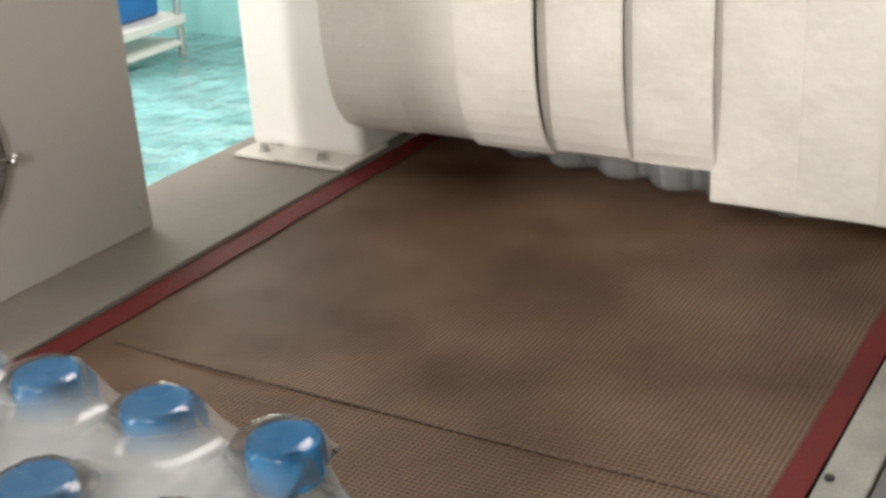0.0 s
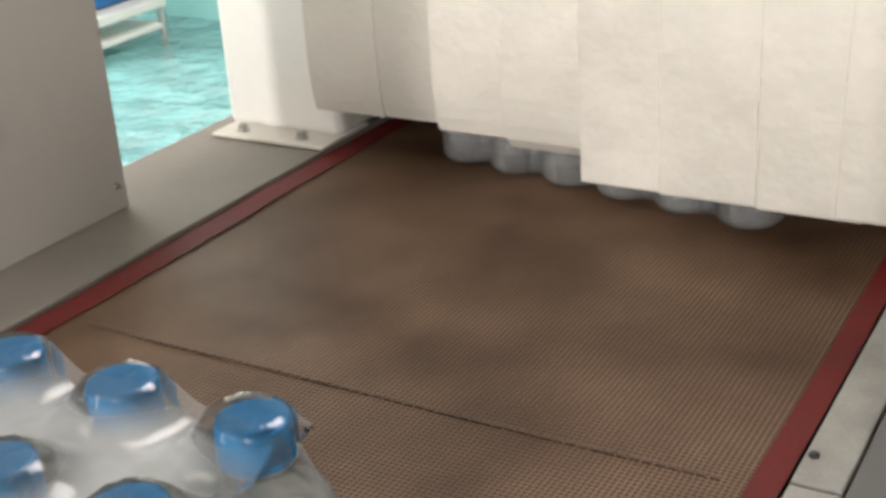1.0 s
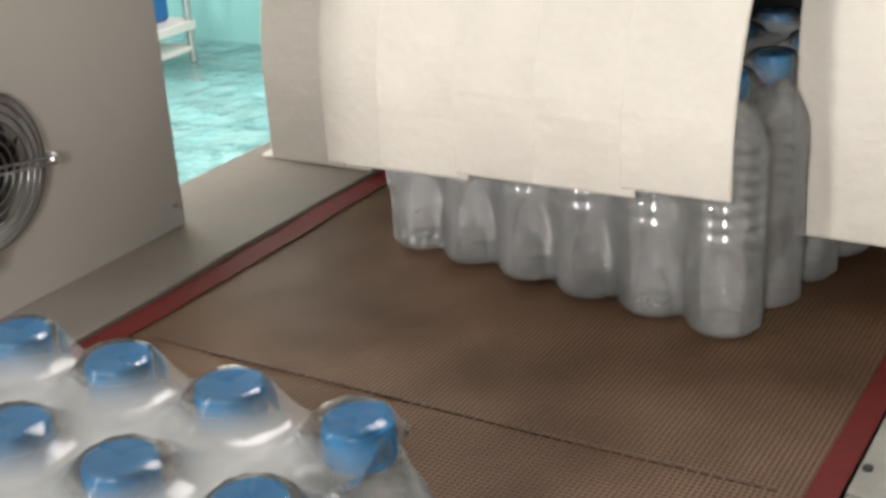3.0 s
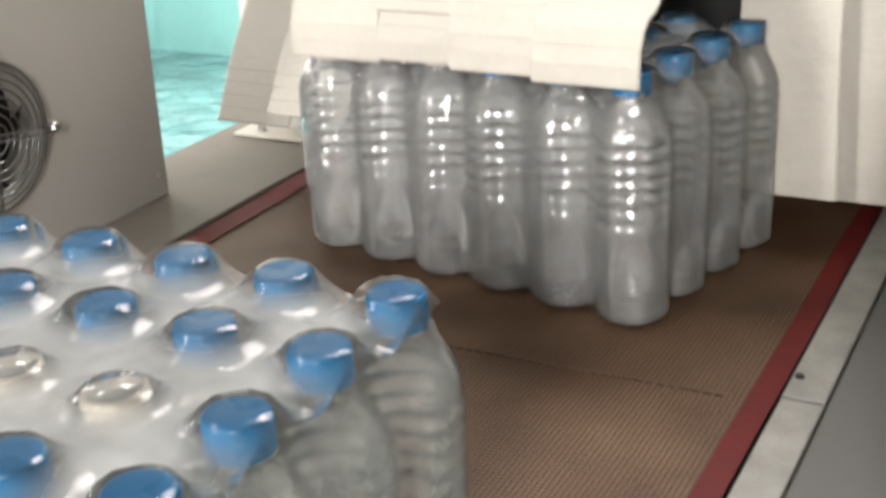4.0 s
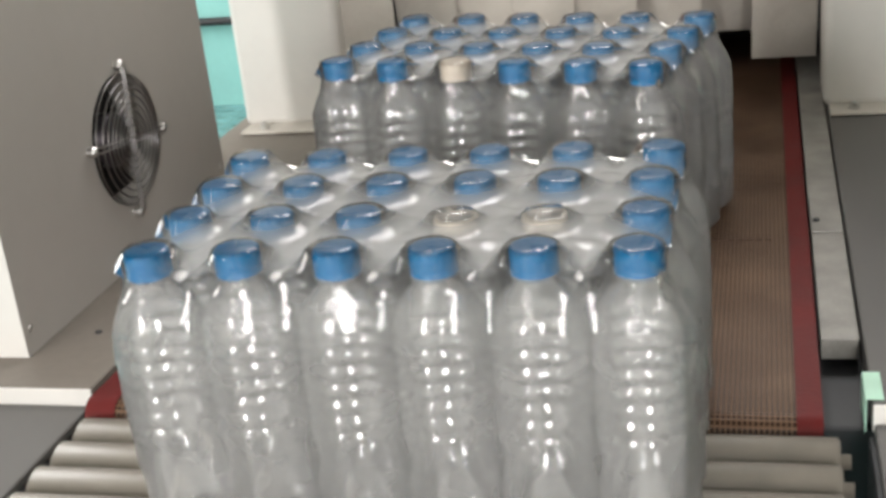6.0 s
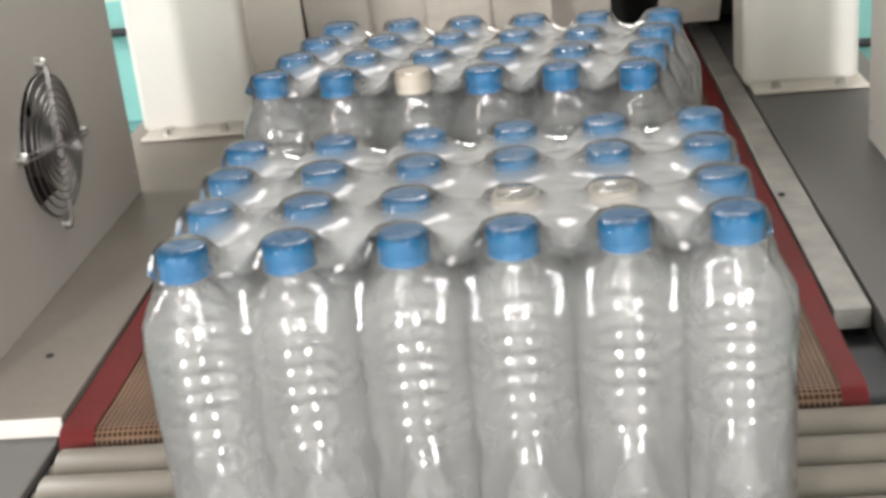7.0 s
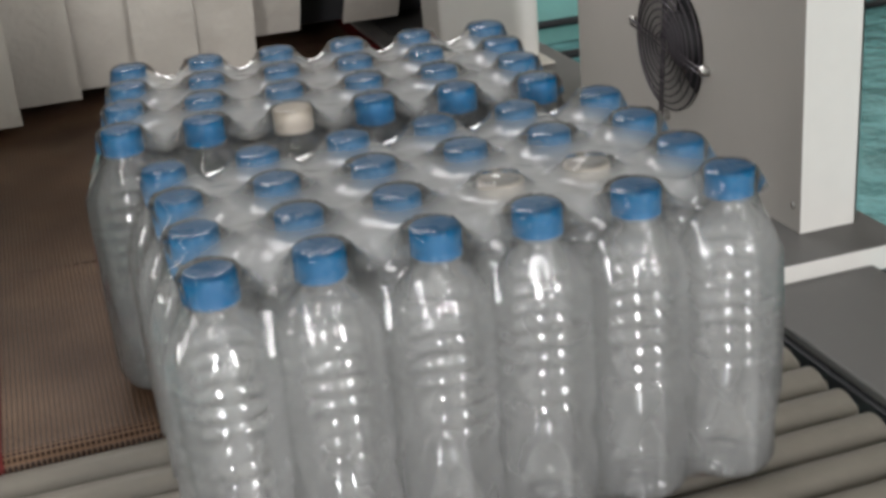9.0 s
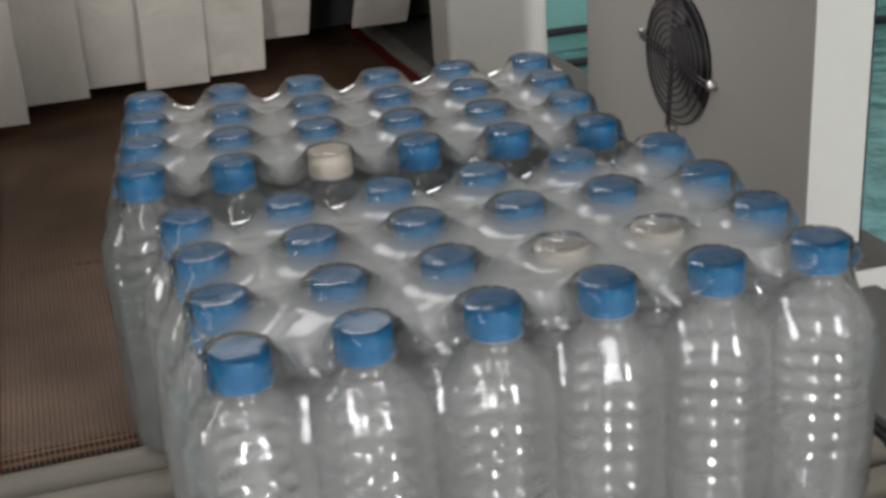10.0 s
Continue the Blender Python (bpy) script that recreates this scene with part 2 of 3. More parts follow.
# ---- the hall ----
FZ = -0.86
tagged(part("floor", box(-5, 4.5, -4, 4.3, FZ - 0.1, FZ), M_FLOOR), "wet glossy teal painted factory floor", "floor", kind="structure")
nb = bmesh.new()
for x0, x1, z0, z1 in ((-5, -1.55, FZ, 3.1), (1.15, 4.5, FZ, 3.1), (-1.55, 1.15, FZ, 1.42), (-1.55, 1.15, 2.68, 3.1)):
    box(x0, x1, 4.3, 4.45, z0, z1, bm=nb)
tagged(part("wall_north", nb, M_WALL), "cream painted hall wall with a high window", "wall", kind="structure")
tagged(part("trim", box(-5, 4.5, 4.28, 4.2995, FZ, -0.37, 0.002), M_DADO), "teal painted band along the foot of the wall", "wall band", kind="structure")
tagged(part("wall_east", box(4.5, 4.65, -4, 4.45, FZ, 3.1), M_WALL), "pale painted hall wall", "wall", kind="structure")
cb = bmesh.new()
for x0, x1, y0, y1 in ((-5.15, -1.05, -4.15, 4.45), (1.05, 4.65, -4.15, 4.45), (-1.05, 1.05, -4.15, 1.75), (-1.05, 1.05, 3.25, 4.45)):
    box(x0, x1, y0, y1, 3.1, 3.2, bm=cb)
tagged(part("ceiling", cb, M_ROOF), "grey sheet roof of the hall", "ceiling", kind="structure")


def wall_with_window(name, axis):
    b = bmesh.new()
    if axis == "x":
        for y0, y1, z0, z1 in ((-4, 1.2, FZ, 3.1), (3.8, 4.45, FZ, 3.1), (1.2, 3.8, FZ, 0.15), (1.2, 3.8, 2.45, 3.1)):
            box(-5.15, -5.0, y0, y1, z0, z1, bm=b)
    else:
        for x0, x1, z0, z1 in ((-5.15, -2.4, FZ, 3.1), (-1.1, 0.7, FZ, 3.1), (2.0, 4.65, FZ, 3.1), (-2.4, -1.1, FZ, 0.4), (-2.4, -1.1, 2.5, 3.1), (0.7, 2.0, FZ, 0.4), (0.7, 2.0, 2.5, 3.1)):
            box(x0, x1, -4.15, -4.0, z0, z1, bm=b)
    tagged(part(name, b, M_WALL), "pale hall wall with a wide open window", "wall", kind="structure")


wall_with_window("wall_west", "x")
wall_with_window("wall_south", "y")
for x0, x1, y, z in ((-4.8, -1.2, 4.255, -0.49), (0.9, 4.0, 4.255, -0.77), (0.9, 4.0, 4.0, FZ + 0.02)):
    tagged(part("wall_pipe", rod((x0, y, z), (x1, y, z), 0.017), M_BLACK), "thin black pipe along the foot of the wall", "pipe")

# ---- shrink tunnel: bed, side plates, posts, hood ----
BX0, BX1 = -0.346, 0.284          # belt, outer edges
BY0, BY1 = 0.177, 1.95
HY, HZ, LEN = 1.022, 0.60, 0.585    # curtain rail and strip length

tunnel = thing("shrink_tunnel", "cream steel shrink-wrap tunnel with a dark inside", "machine")
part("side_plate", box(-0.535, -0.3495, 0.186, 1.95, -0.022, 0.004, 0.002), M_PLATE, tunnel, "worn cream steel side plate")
# right plate: its shadow is put in as a greyer, darker colour
part("side_plate", box(0.3215, 0.505, 0.186, 1.95, -0.022, 0.004, 0.002), M_GREY, tunnel, "steel side plate, coloured grey for the shadow on it")
for x0, x1 in ((-0.535, -0.3495), (0.3215, 0.505)):
    part("end_lip", box(x0, x1, 0.1835, 0.1855, -0.020, 0.0035, 0.0006), M_WHITE, tunnel, "bright white folded end edge")
for y0, y1, dz in ((0.303, 0.548, 0.0), (0.5505, 1.95, 0.0008)):
    part("side_strip", box(0.287, 0.3190, y0, y1, -0.018, 0.0024 + dz, 0.0015), M_WORN, tunnel, "narrow scuffed steel strip beside the belt")
part("bed", box(-0.53, 0.50, 0.20, 1.95, -0.16, -0.026, 0.003), M_BLACK, tunnel, "dark bed under the belt")
part("base_panel", box(-0.52, 0.49, 0.22, 1.95, FZ, -0.162, 0.004), M_CREAM, tunnel)
for x0, x1 in ((-0.512, -0.352), (0.316, 0.468)):
    part("post", box(x0, x1, 0.998, 1.10, 0.004, 0.72, 0.012, 4), M_WHITE, tunnel, "white steel post at the tunnel mouth")
    part("post_foot", box(x0 + 0.008, x1 + 0.004, 0.956, 1.05, 0.005, 0.009, 0.001), M_CREAM, tunnel, "thin bolted foot flange")
    for bx in (x0 + 0.039, x0 + 0.122):
        part("bolt", lathe([(0, 0), (0.008, 0), (0.008, 0.002), (0.0055, 0.002), (0.0055, 0.008), (0.004, 0.009), (0, 0.009)], 6), M_STEEL, tunnel).location = (bx, 0.976, 0.009)
part("hood_front", box(-0.36, 0.32, 1.085, 1.10, 0.58, 0.72, 0.003), M_WHITE, tunnel)
for x0, x1 in ((-0.512, -0.49), (0.448, 0.468)):
    part("hood_side", box(x0, x1, 1.102, 1.95, 0.005, 0.72, 0.002), M_WHITE, tunnel)
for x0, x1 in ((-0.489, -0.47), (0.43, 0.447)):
    part("lining", box(x0, x1, 1.103, 1.94, 0.006, 0.66), M_INSIDE, tunnel, "dark inner lining")
part("hood_top", box(-0.512, 0.468, 0.98, 1.95, 0.722, 0.75, 0.003), M_WHITE, tunnel)
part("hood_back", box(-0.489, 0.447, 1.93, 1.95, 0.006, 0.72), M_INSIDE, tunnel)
# added black sheet: keeps the tunnel mouth as dark as deep shade
part("inner_shade_sheet", box(-0.465, 0.425, 1.385, 1.392, 0.02, 0.70, 0.002), M_BLACK, tunnel, "added black sheet standing in for the shade inside the tunnel")
part("curtain_rail", rod((-0.36, HY, HZ + 0.006), (0.32, HY, HZ + 0.006), 0.007), M_STEEL, tunnel)
for sx, sy in ((0.293, 0.583), (-0.40, 0.30)):
    part("screw", lathe([(0, 0), (0.0036, 0), (0.0036, 0.0015), (0.0022, 0.0025), (0, 0.0025)], 10), M_BLACK, tunnel).location = (sx, sy, 0.0035)

# belt: gently uneven mesh sheet that turns down over the end roller
def sheet(x0, x1, dz, nx, wave=1.0):
    b = bmesh.new()
    ys = [BY1 - (BY1 - BY0) * k / 150 for k in range(151)]
    prof = [(y, 0.0) for y in ys] + [(BY0 - 0.017 * math.sin(a), -0.017 + 0.017 * math.cos(a)) for a in [radians(10 * k) for k in range(1, 16)]]
    rows = []
    for y, z in prof:
        row = []
        for k in range(nx + 1):
            x = x0 + (x1 - x0) * k / nx
            w = 0.0026 * wave * (noise.noise(Vector((x * 4, y * 7, 0.3))) + 0.5 * noise.noise(Vector((x * 9, y * 15, 4.2))))
            row.append(b.verts.new((x, y, z + w + dz)))
        rows.append(row)
    for r0, r1 in zip(rows, rows[1:]):
        for k in range(nx):
            b.faces.new((r0[k], r1[k], r1[k + 1], r0[k + 1]))
    return b


belt = thing("conveyor_belt", "brown open-mesh conveyor belt with dark red edges", "conveyor belt")
part("mesh_sheet", sheet(BX0 + 0.004, BX1 - 0.004, -0.001, 60), M_BELT, belt, "brown coated glass-fibre mesh", True)
part("edge_band", sheet(BX0, BX0 + 0.029, 0.0006, 4), M_RED, belt, "dark red belt edge", True)
part("edge_band", sheet(BX1 - 0.020, BX1, 0.0006, 4), M_RED, belt, "dark red belt edge", True)
seam = bmesh.new()
for k in range(60):
    x = BX0 + 0.05 + k * (BX1 - BX0 - 0.085) / 60
    z = 0.0026 * (noise.noise(Vector((x * 4, 0.538 * 7, 0.3)))) 
    box(x, x + 0.0062, 0.5360, 0.5388, z - 0.0012, z + 0.0004, bm=seam)
part("seam", seam, M_SEAM, belt, "dark stitched seam across the belt")

# ---- roller conveyor ----
rollers = thing("roller_conveyor", "gravity conveyor of grey plastic rollers in a cream frame", "conveyor")
rb = lathe([(0, 0), (0.006, 0), (0.006, 0.008), (0.0165, 0.008), (0.0185, 0.010), (0.0185, 0.332), (0.0185, 0.640), (0.0165, 0.642), (0.006, 0.642), (0.006, 0.650), (0, 0.650)], 24)
rb.transform(Matrix.Rotation(radians(90), 4, "Y"))
for f in rb.faces:
    f.smooth = True
rme = bpy.data.meshes.new("roller")
rb.to_mesh(rme)
rb.free()
rme.materials.append(M_ROLLER)
ROLLER_Y = [0.1405 - 0.0395 * k for k in range(24)]
for y in ROLLER_Y:
    share("roller", rme, rollers, pose(-0.347, y, -0.0215))
for s, x0, x1 in ((-1, -0.49, -0.352), (1, 0.3225, 0.46)):
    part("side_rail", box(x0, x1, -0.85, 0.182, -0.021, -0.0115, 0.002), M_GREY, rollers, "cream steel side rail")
    xi = -0.354 if s < 0 else 0.3225
    part("rail_web", box(xi - 0.004, xi + 0.004, -0.85, 0.181, -0.12, -0.022, 0.001), M_BLACK, rollers)
for lx in (-0.42, 0.39):
    for ly in (-0.8, 0.1):
        part("leg", box(lx - 0.02, lx + 0.02, ly - 0.02, ly + 0.02, FZ, -0.022, 0.003), M_CREAM, rollers)


tag = thing("tape_tag", "small pale green tape tag at the roller frame", "tape tag")
part("tag_strip", box(0.3160, 0.3172, 0.190, 0.236, -0.024, 0.005, 0.0004), M_TAG, tag)
part("tag_fold", box(0.3160, 0.3300, 0.190, 0.236, 0.0050, 0.0058, 0.0003), M_TAG, tag)

# ---- fan boxes ----
def fan_box(xf, side, yc, zc, wire):
    """A flat upright box, its face at xf towards the belt, with a round guarded fan."""
    t = thing("fan_box", "cream steel cooling-fan box with a round wire guard", "fan box", group="fan boxes beside the belt")
    b = bmesh.new()
    R, y0, y1, z0, z1, d = 0.0735, 0.243, 0.75, 0.0045, 0.62, 0.062
    # front face with a round hole, then the shell behind it
    n = 48
    inner, outer = [], []
    for k in range(n):
        a = 2 * math.pi * k / n
        c, s = math.cos(a), math.sin(a)
        inner.append((yc + R * c, zc + R * s))
        u = min((y1 - yc) / c if c > 1e-6 else (y0 - yc) / c if c < -1e-6 else 9, (z1 - zc) / s if s > 1e-6 else (z0 - zc) / s if s < -1e-6 else 9)
        outer.append((yc + u * c, zc + u * s))
    vi = [b.verts.new((xf, *p)) for p in inner]
    vo = [b.verts.new((xf, *p)) for p in outer]
    vd = [b.verts.new((xf + side * 0.045, *p)) for p in inner]
    for k in range(n):
        q = (k + 1) % n
        b.faces.new((vi[k], vi[q], vo[q], vo[k]))
        b.faces.new((vi[k], vd[k], vd[q], vi[q]))
    for y, z in ((y0, z0), (y1, z0), (y0, z1), (y1, z1)):
        k = min(range(n), key=lambda i: (outer[i][0] - y) ** 2 + (outer[i][1] - z) ** 2)
        vo[k].co = (xf, y, z)
    bmesh.ops.recalc_face_normals(b, faces=b.faces[:])
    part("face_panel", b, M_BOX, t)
    xs = sorted((xf + side * 0.0005, xf + side * d))
    for y0_, y1_, z0_, z1_ in ((y0, y0 + 0.002, z0, z1), (y1 - 0.002, y1, z0, z1), (y0 + 0.002, y1 - 0.002, z0, z0 + 0.002), (y0 + 0.002, y1 - 0.002, z1 - 0.002, z1)):
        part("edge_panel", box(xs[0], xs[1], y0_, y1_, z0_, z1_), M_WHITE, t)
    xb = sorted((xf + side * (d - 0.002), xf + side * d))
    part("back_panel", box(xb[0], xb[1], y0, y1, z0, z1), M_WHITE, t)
    rot = Matrix.Translation((xf, yc, zc)) @ Matrix.Rotation(radians(-90 * side), 4, "Y")
    # local z points out of the face, towards the belt
    back = lathe([(0, -0.044), (R - 0.0006, -0.044), (R - 0.0006, -0.0445), (0, -0.0445)], 40)
    back.transform(rot)
    part("fan_duct", back, M_BLACK, t)
    hub = lathe([(0, -0.040), (0.030, -0.040), (0.031, -0.014), (0.027, -0.010), (0, -0.009)], 28)
    hub.transform(rot)
    # hub coloured blacker on the right box, for the shade there
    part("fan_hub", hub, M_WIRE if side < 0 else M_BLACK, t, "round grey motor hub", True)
    for k in range(5):
        bl = bmesh.new()
        a0 = 2 * math.pi * k / 5
        r0, r1 = [], []
        for i in range(7):
            f = i / 6
            rr = 0.0315 + f * 0.0365
            a = a0 + 0.25 * f
            for arr, da, dz in ((r0, -0.28, -0.032), (r1, 0.28, -0.018)):
                arr.append(bl.verts.new((rr * math.cos(a + da), rr * math.sin(a + da), dz)))
        for i in range(6):
            bl.faces.new((r0[i], r1[i], r1[i + 1], r0[i + 1]))
        bmesh.ops.solidify(bl, geom=bl.faces[:], thickness=0.0015)
        bl.transform(rot)
        part("fan_blade", bl, M_BLACK, t)
    for i in range(8):
        g = torus(0.0155 + i * 0.0081, 0.0011)
        g.transform(rot @ Matrix.Translation((0, 0, 0.010 - 0.0007 * max(0, i - 4) ** 2)))
        part("guard_ring", g, wire, t, "", True)
    for a in (82, -6):
        c, s = math.cos(radians(a)), math.sin(radians(a))
        br = bmesh.new()
        for off in (-0.003, 0.003):
            rr = rod((-0.081 * c - off * s, -0.081 * s + off * c, 0.0085), (0.081 * c - off * s, 0.081 * s + off * c, 0.0085), 0.0013, 8)
            me = bpy.data.meshes.new("tmp")
            rr.to_mesh(me)
            rr.free()
            br.from_mesh(me)
            bpy.data.meshes.remove(me)
        br.transform(rot)
        part("guard_brace", br, wire, t)
        for s2 in (-1, 1):
            lug = lathe([(0, 0), (0.006, 0), (0.006, 0.006), (0.004, 0.009), (0, 0.009)], 12)
            lug.transform(rot @ Matrix.Translation((s2 * 0.082 * c, s2 * 0.082 * s, 0)))
            part("guard_screw", lug, M_STEEL, t)
    for sy in (y0 + 0.012, y1 - 0.012):
        for sz in (0.03, 0.30):
            sc = lathe([(0, 0), (0.0035, 0), (0.003, 0.0015), (0, 0.0018)], 10)
            sc.transform(Matrix.Translation((xf, sy, sz)) @ Matrix.Rotation(radians(-90 * side), 4, "Y"))
            part("screw", sc, M_STEEL, t)
    return t


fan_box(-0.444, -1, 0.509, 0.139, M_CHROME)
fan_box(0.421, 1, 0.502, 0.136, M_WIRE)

# ---- things behind, on the teal floor ----
trolley = thing("trolley", "low white steel trolley on the wet floor", "trolley")
part("deck", box(-0.34, 0.34, -0.25, 0.25, 0.14, 0.18, 0.005), M_WHITE, trolley)
part("lower_shelf", box(-0.33, 0.33, -0.24, 0.24, 0.05, 0.07, 0.004), M_WHITE, trolley)
for sx in (-0.32, 0.32):
    for sy in (-0.23, 0.23):
        part("leg", rod((sx, sy, 0), (sx, sy, 0.42), 0.018), M_STEEL, trolley)
trolley.location = (-3.66, 3.72, FZ)
tub = thing("plastic_tub", "deep blue plastic tub standing on the trolley", "tub")
part("tub_body", box(-0.29, 0.27, -0.2, 0.2, 0, 0.42, 0.02, 3), M_BLUEDRUM, tub)
part("tub_rim", box(-0.305, 0.285, -0.215, 0.215, 0.42, 0.445, 0.008), M_BLUEDRUM, tub)
tub.location = (-3.68, 3.72, FZ + 0.181)
post = thing("steel_pillar", "slim white steel pillar on a dark foot plate", "pillar")
part("shaft", rod((0, 0, 0.012), (0, 0, 2.4), 0.048, 20), M_WHITE, post)
part("foot_plate", box(-0.08, 0.08, -0.08, 0.08, 0, 0.012, 0.002), M_BLACK, post)
post.location = (-2.33, 3.72, FZ)

# ---- bottle packs ----
P, H, LOW = 0.066, 0.215, 0.004
prof = [(0, 0.006), (0.016, 0.004), (0.024, 0.0), (0.029, 0.002), (0.0322, 0.008), (0.0325, 0.03), (0.0325, 0.045), (0.0305, 0.053), (0.0295, 0.062), (0.0305, 0.071), (0.0323, 0.079)]
z = 0.082
for k in range(6):
    prof += [(0.0325, z), (0.0327, z + 0.003), (0.0325, z + 0.006), (0.0304, z + 0.0085), (0.0304, z + 0.0105)]
    z += 0.0125
prof += [(0.0322, 0.159), (0.0300, 0.167), (0.0255, 0.176), (0.0195, 0.184), (0.0145, 0.189), (0.0135, 0.192), (0.0135, 0.1935), (0.0165, 0.1942), (0.0165, 0.1958), (0.0132, 0.1965), (0.0132, 0.212), (0, 0.212)]
bb = lathe(prof, 24)
for f in bb.faces:
    f.smooth = True
bottle_me = bpy.data.meshes.new("bottle")
bb.to_mesh(bottle_me)
bb.free()
bottle_me.materials.append(M_PET)
bright_me = bottle_me.copy()
bright_me.materials[0] = M_PETCLEAR


def cap_mesh(mat):
    b = bmesh.new()
    n = 48
    rows = []
    for r, z, knurl in ((0.0155, 0.0, 0), (0.0158, 0.0035, 0), (0.0154, 0.0042, 0), (0.0157, 0.0050, 1), (0.0157, 0.0165, 1), (0.0148, 0.0185, 0), (0.0135, 0.0190, 0), (0.006, 0.0190, 0)):
        rows.append([b.verts.new(((r - 0.0005 * knurl * (k % 2)) * math.cos(2 * math.pi * k / n), (r - 0.0005 * knurl * (k % 2)) * math.sin(2 * math.pi * k / n), z)) for k in range(n)])
    for a, c in zip(rows, rows[1:]):
        for k in range(n):
            b.faces.new((a[k], a[(k + 1) % n], c[(k + 1) % n], c[k])).smooth = True
    b.faces.new(rows[-1])
    me = bpy.data.meshes.new("cap")
    b.to_mesh(me)
    b.free()
    me.materials.append(mat)
    return me


CAP_BLUE, CAP_WHITE = cap_mesh(M_CAP), cap_mesh(M_CAPW)


def film_meshes(seed, hug, low):
    """Shrink film: a sheet that hangs over the caps and sags between them, and a skirt that follows the bottles' outline."""
    hx, hy = 2.5 * P + 0.0182, 1.5 * P + 0.0182
    nx, ny = 108, 68
    caps = [((2.5 - c) * P, (r - 1.5) * P, LOW if (r, c) in low else 0.0) for c in range(6) for r in range(4)]

    def top(x, y):
        rim = max(0.0, min(1.0, max((abs(x) - 2 * P) / (0.5 * P), (abs(y) - P) / (0.5 * P))))
        z, f = -1.0, 1.0
        for cx, cy, drop in caps:
            g = max(0.0, min(1.0, (math.hypot(x - cx, y - cy) - 0.0168) / 0.024))
            h = H + 0.0012 - drop - (0.0125 + 0.0055 * rim) * (1 - (1 - g) ** 2.4)
            if h > z:
                z, f = h, g
        return z + 0.0012 * f * (noise.noise(Vector((x * 90, y * 60, seed))) + 0.6 * noise.noise(Vector((x * 30 + y * 110, y * 30, seed + 3))))

    b = bmesh.new()
    grid = [[b.verts.new((-hx + 2 * hx * i / nx, -hy + 2 * hy * j / ny, 0)) for j in range(ny + 1)] for i in range(nx + 1)]
    for col in grid:
        for v in col:
            v.co.z = top(v.co.x, v.co.y)
    for i in range(nx):
        for j in range(ny):
            b.faces.new((grid[i][j], grid[i + 1][j], grid[i + 1][j + 1], grid[i][j + 1])).smooth = True
    ring = [grid[i][0].co.copy() for i in range(nx)] + [grid[nx][j].co.copy() for j in range(ny)] + [grid[nx - i][ny].co.copy() for i in range(nx)] + [grid[0][ny - j].co.copy() for j in range(ny)]
    s = bmesh.new()
    # offset beyond the cap rectangle, and height
    steps = [(0.0, None), (0.0015, 0.199), (0.0052, 0.187), (0.0112, 0.176), (0.0170, 0.163), (0.0180, 0.145), (0.0180, 0.11), (0.0178, 0.08), (0.0176, 0.06), (0.0178, 0.035), (0.0176, 0.010), (0.0100, 0.0012), (-0.003, 0.0010)]
    rows = []
    for off, z in steps:
        row = []
        for p in ring:
            n = Vector((0, 0, 0))
            if abs(abs(p.x) - hx) < 1e-5:
                n.x = math.copysign(1, p.x)
            if abs(abs(p.y) - hy) < 1e-5:
                n.y = math.copysign(1, p.y)
            if n.length > 1.2:
                n *= 0.72
            u = p.x if n.y else p.y
            shift = 2.5 * P if n.y else 1.5 * P
            sc = abs(math.sin(math.pi * (u + shift) / P))      # 0 at a bottle, 1 between two
            w = 0.0 if z is None else hug * sc * (1 if z > 0.04 else 1.6) + 0.0012 * noise.noise(Vector((p.x * 40, p.y * 40, z * 25 + seed)))
            zz = p.z if z is None else z
            if z is not None and z > 0.18:
                zz = min(z, p.z - 0.002)
            row.append(s.verts.new((p.x + n.x * (off - w), p.y + n.y * (off - w), zz)))
        rows.append(row)
    k = len(ring)
    for a, c in zip(rows, rows[1:]):
        for i in range(k):
            s.faces.new((a[i], c[i], c[(i + 1) % k], a[(i + 1) % k])).smooth = True
    return b, s


def pack(name, label, pale, low, seed, side, hug, bottle_mesh):
    """24 capped bottles in film; its origin is the middle of its base. pale: (row, column) of bottles with a pale cap; column 0 is at +x."""
    t = thing(name, label, "bottle pack", group="bottle packs")
    rnd = random.Random(seed)
    for r in range(4):
        for c in range(6):
            bt = share("bottle", bottle_mesh, t, pose((2.5 - c) * P + rnd.uniform(-0.0006, 0.0006), (r - 1.5) * P, 0.0015, rnd.uniform(-0.6, 0.6), rnd.uniform(-0.6, 0.6), rnd.uniform(0, 360)))
            if (r, c) in pale:
                share("cap", CAP_WHITE, bt, pose(0, 0, 0.1945 - low, 0, 0, rnd.uniform(0, 60)), "pale natural plastic cap")
            else:
                share("cap", CAP_BLUE, bt, pose(0, 0, 0.1945, 0, 0, rnd.uniform(0, 60)))
    b, s = film_meshes(seed, hug, pale if low else set())
    part("film_top", b, M_FILM, t, "milky sagging shrink film over the caps")
    part("film_skirt", s, side, t, "clear glossy shrink film round the sides")
    return t


pack_a = pack("bottle_pack", "shrink-wrapped pack of clear water bottles with blue caps, on rollers", {(1, 1), (1, 2)}, LOW, 1, M_FILMSIDE, 0.010, bottle_me)
pack_b = pack("bottle_pack", "shrink-wrapped pack of clear blue-capped water bottles leaving the tunnel", {(0, 3)}, 0.0, 2, M_FILMCLEAR, 0.012, bright_me)


# ---- strip curtain: each strip is a chain of short stiff pieces ----
NSEG = 40
SEG = LEN / NSEG
EDGES = [-0.362 + 0.0855 * k for k in range(9)]
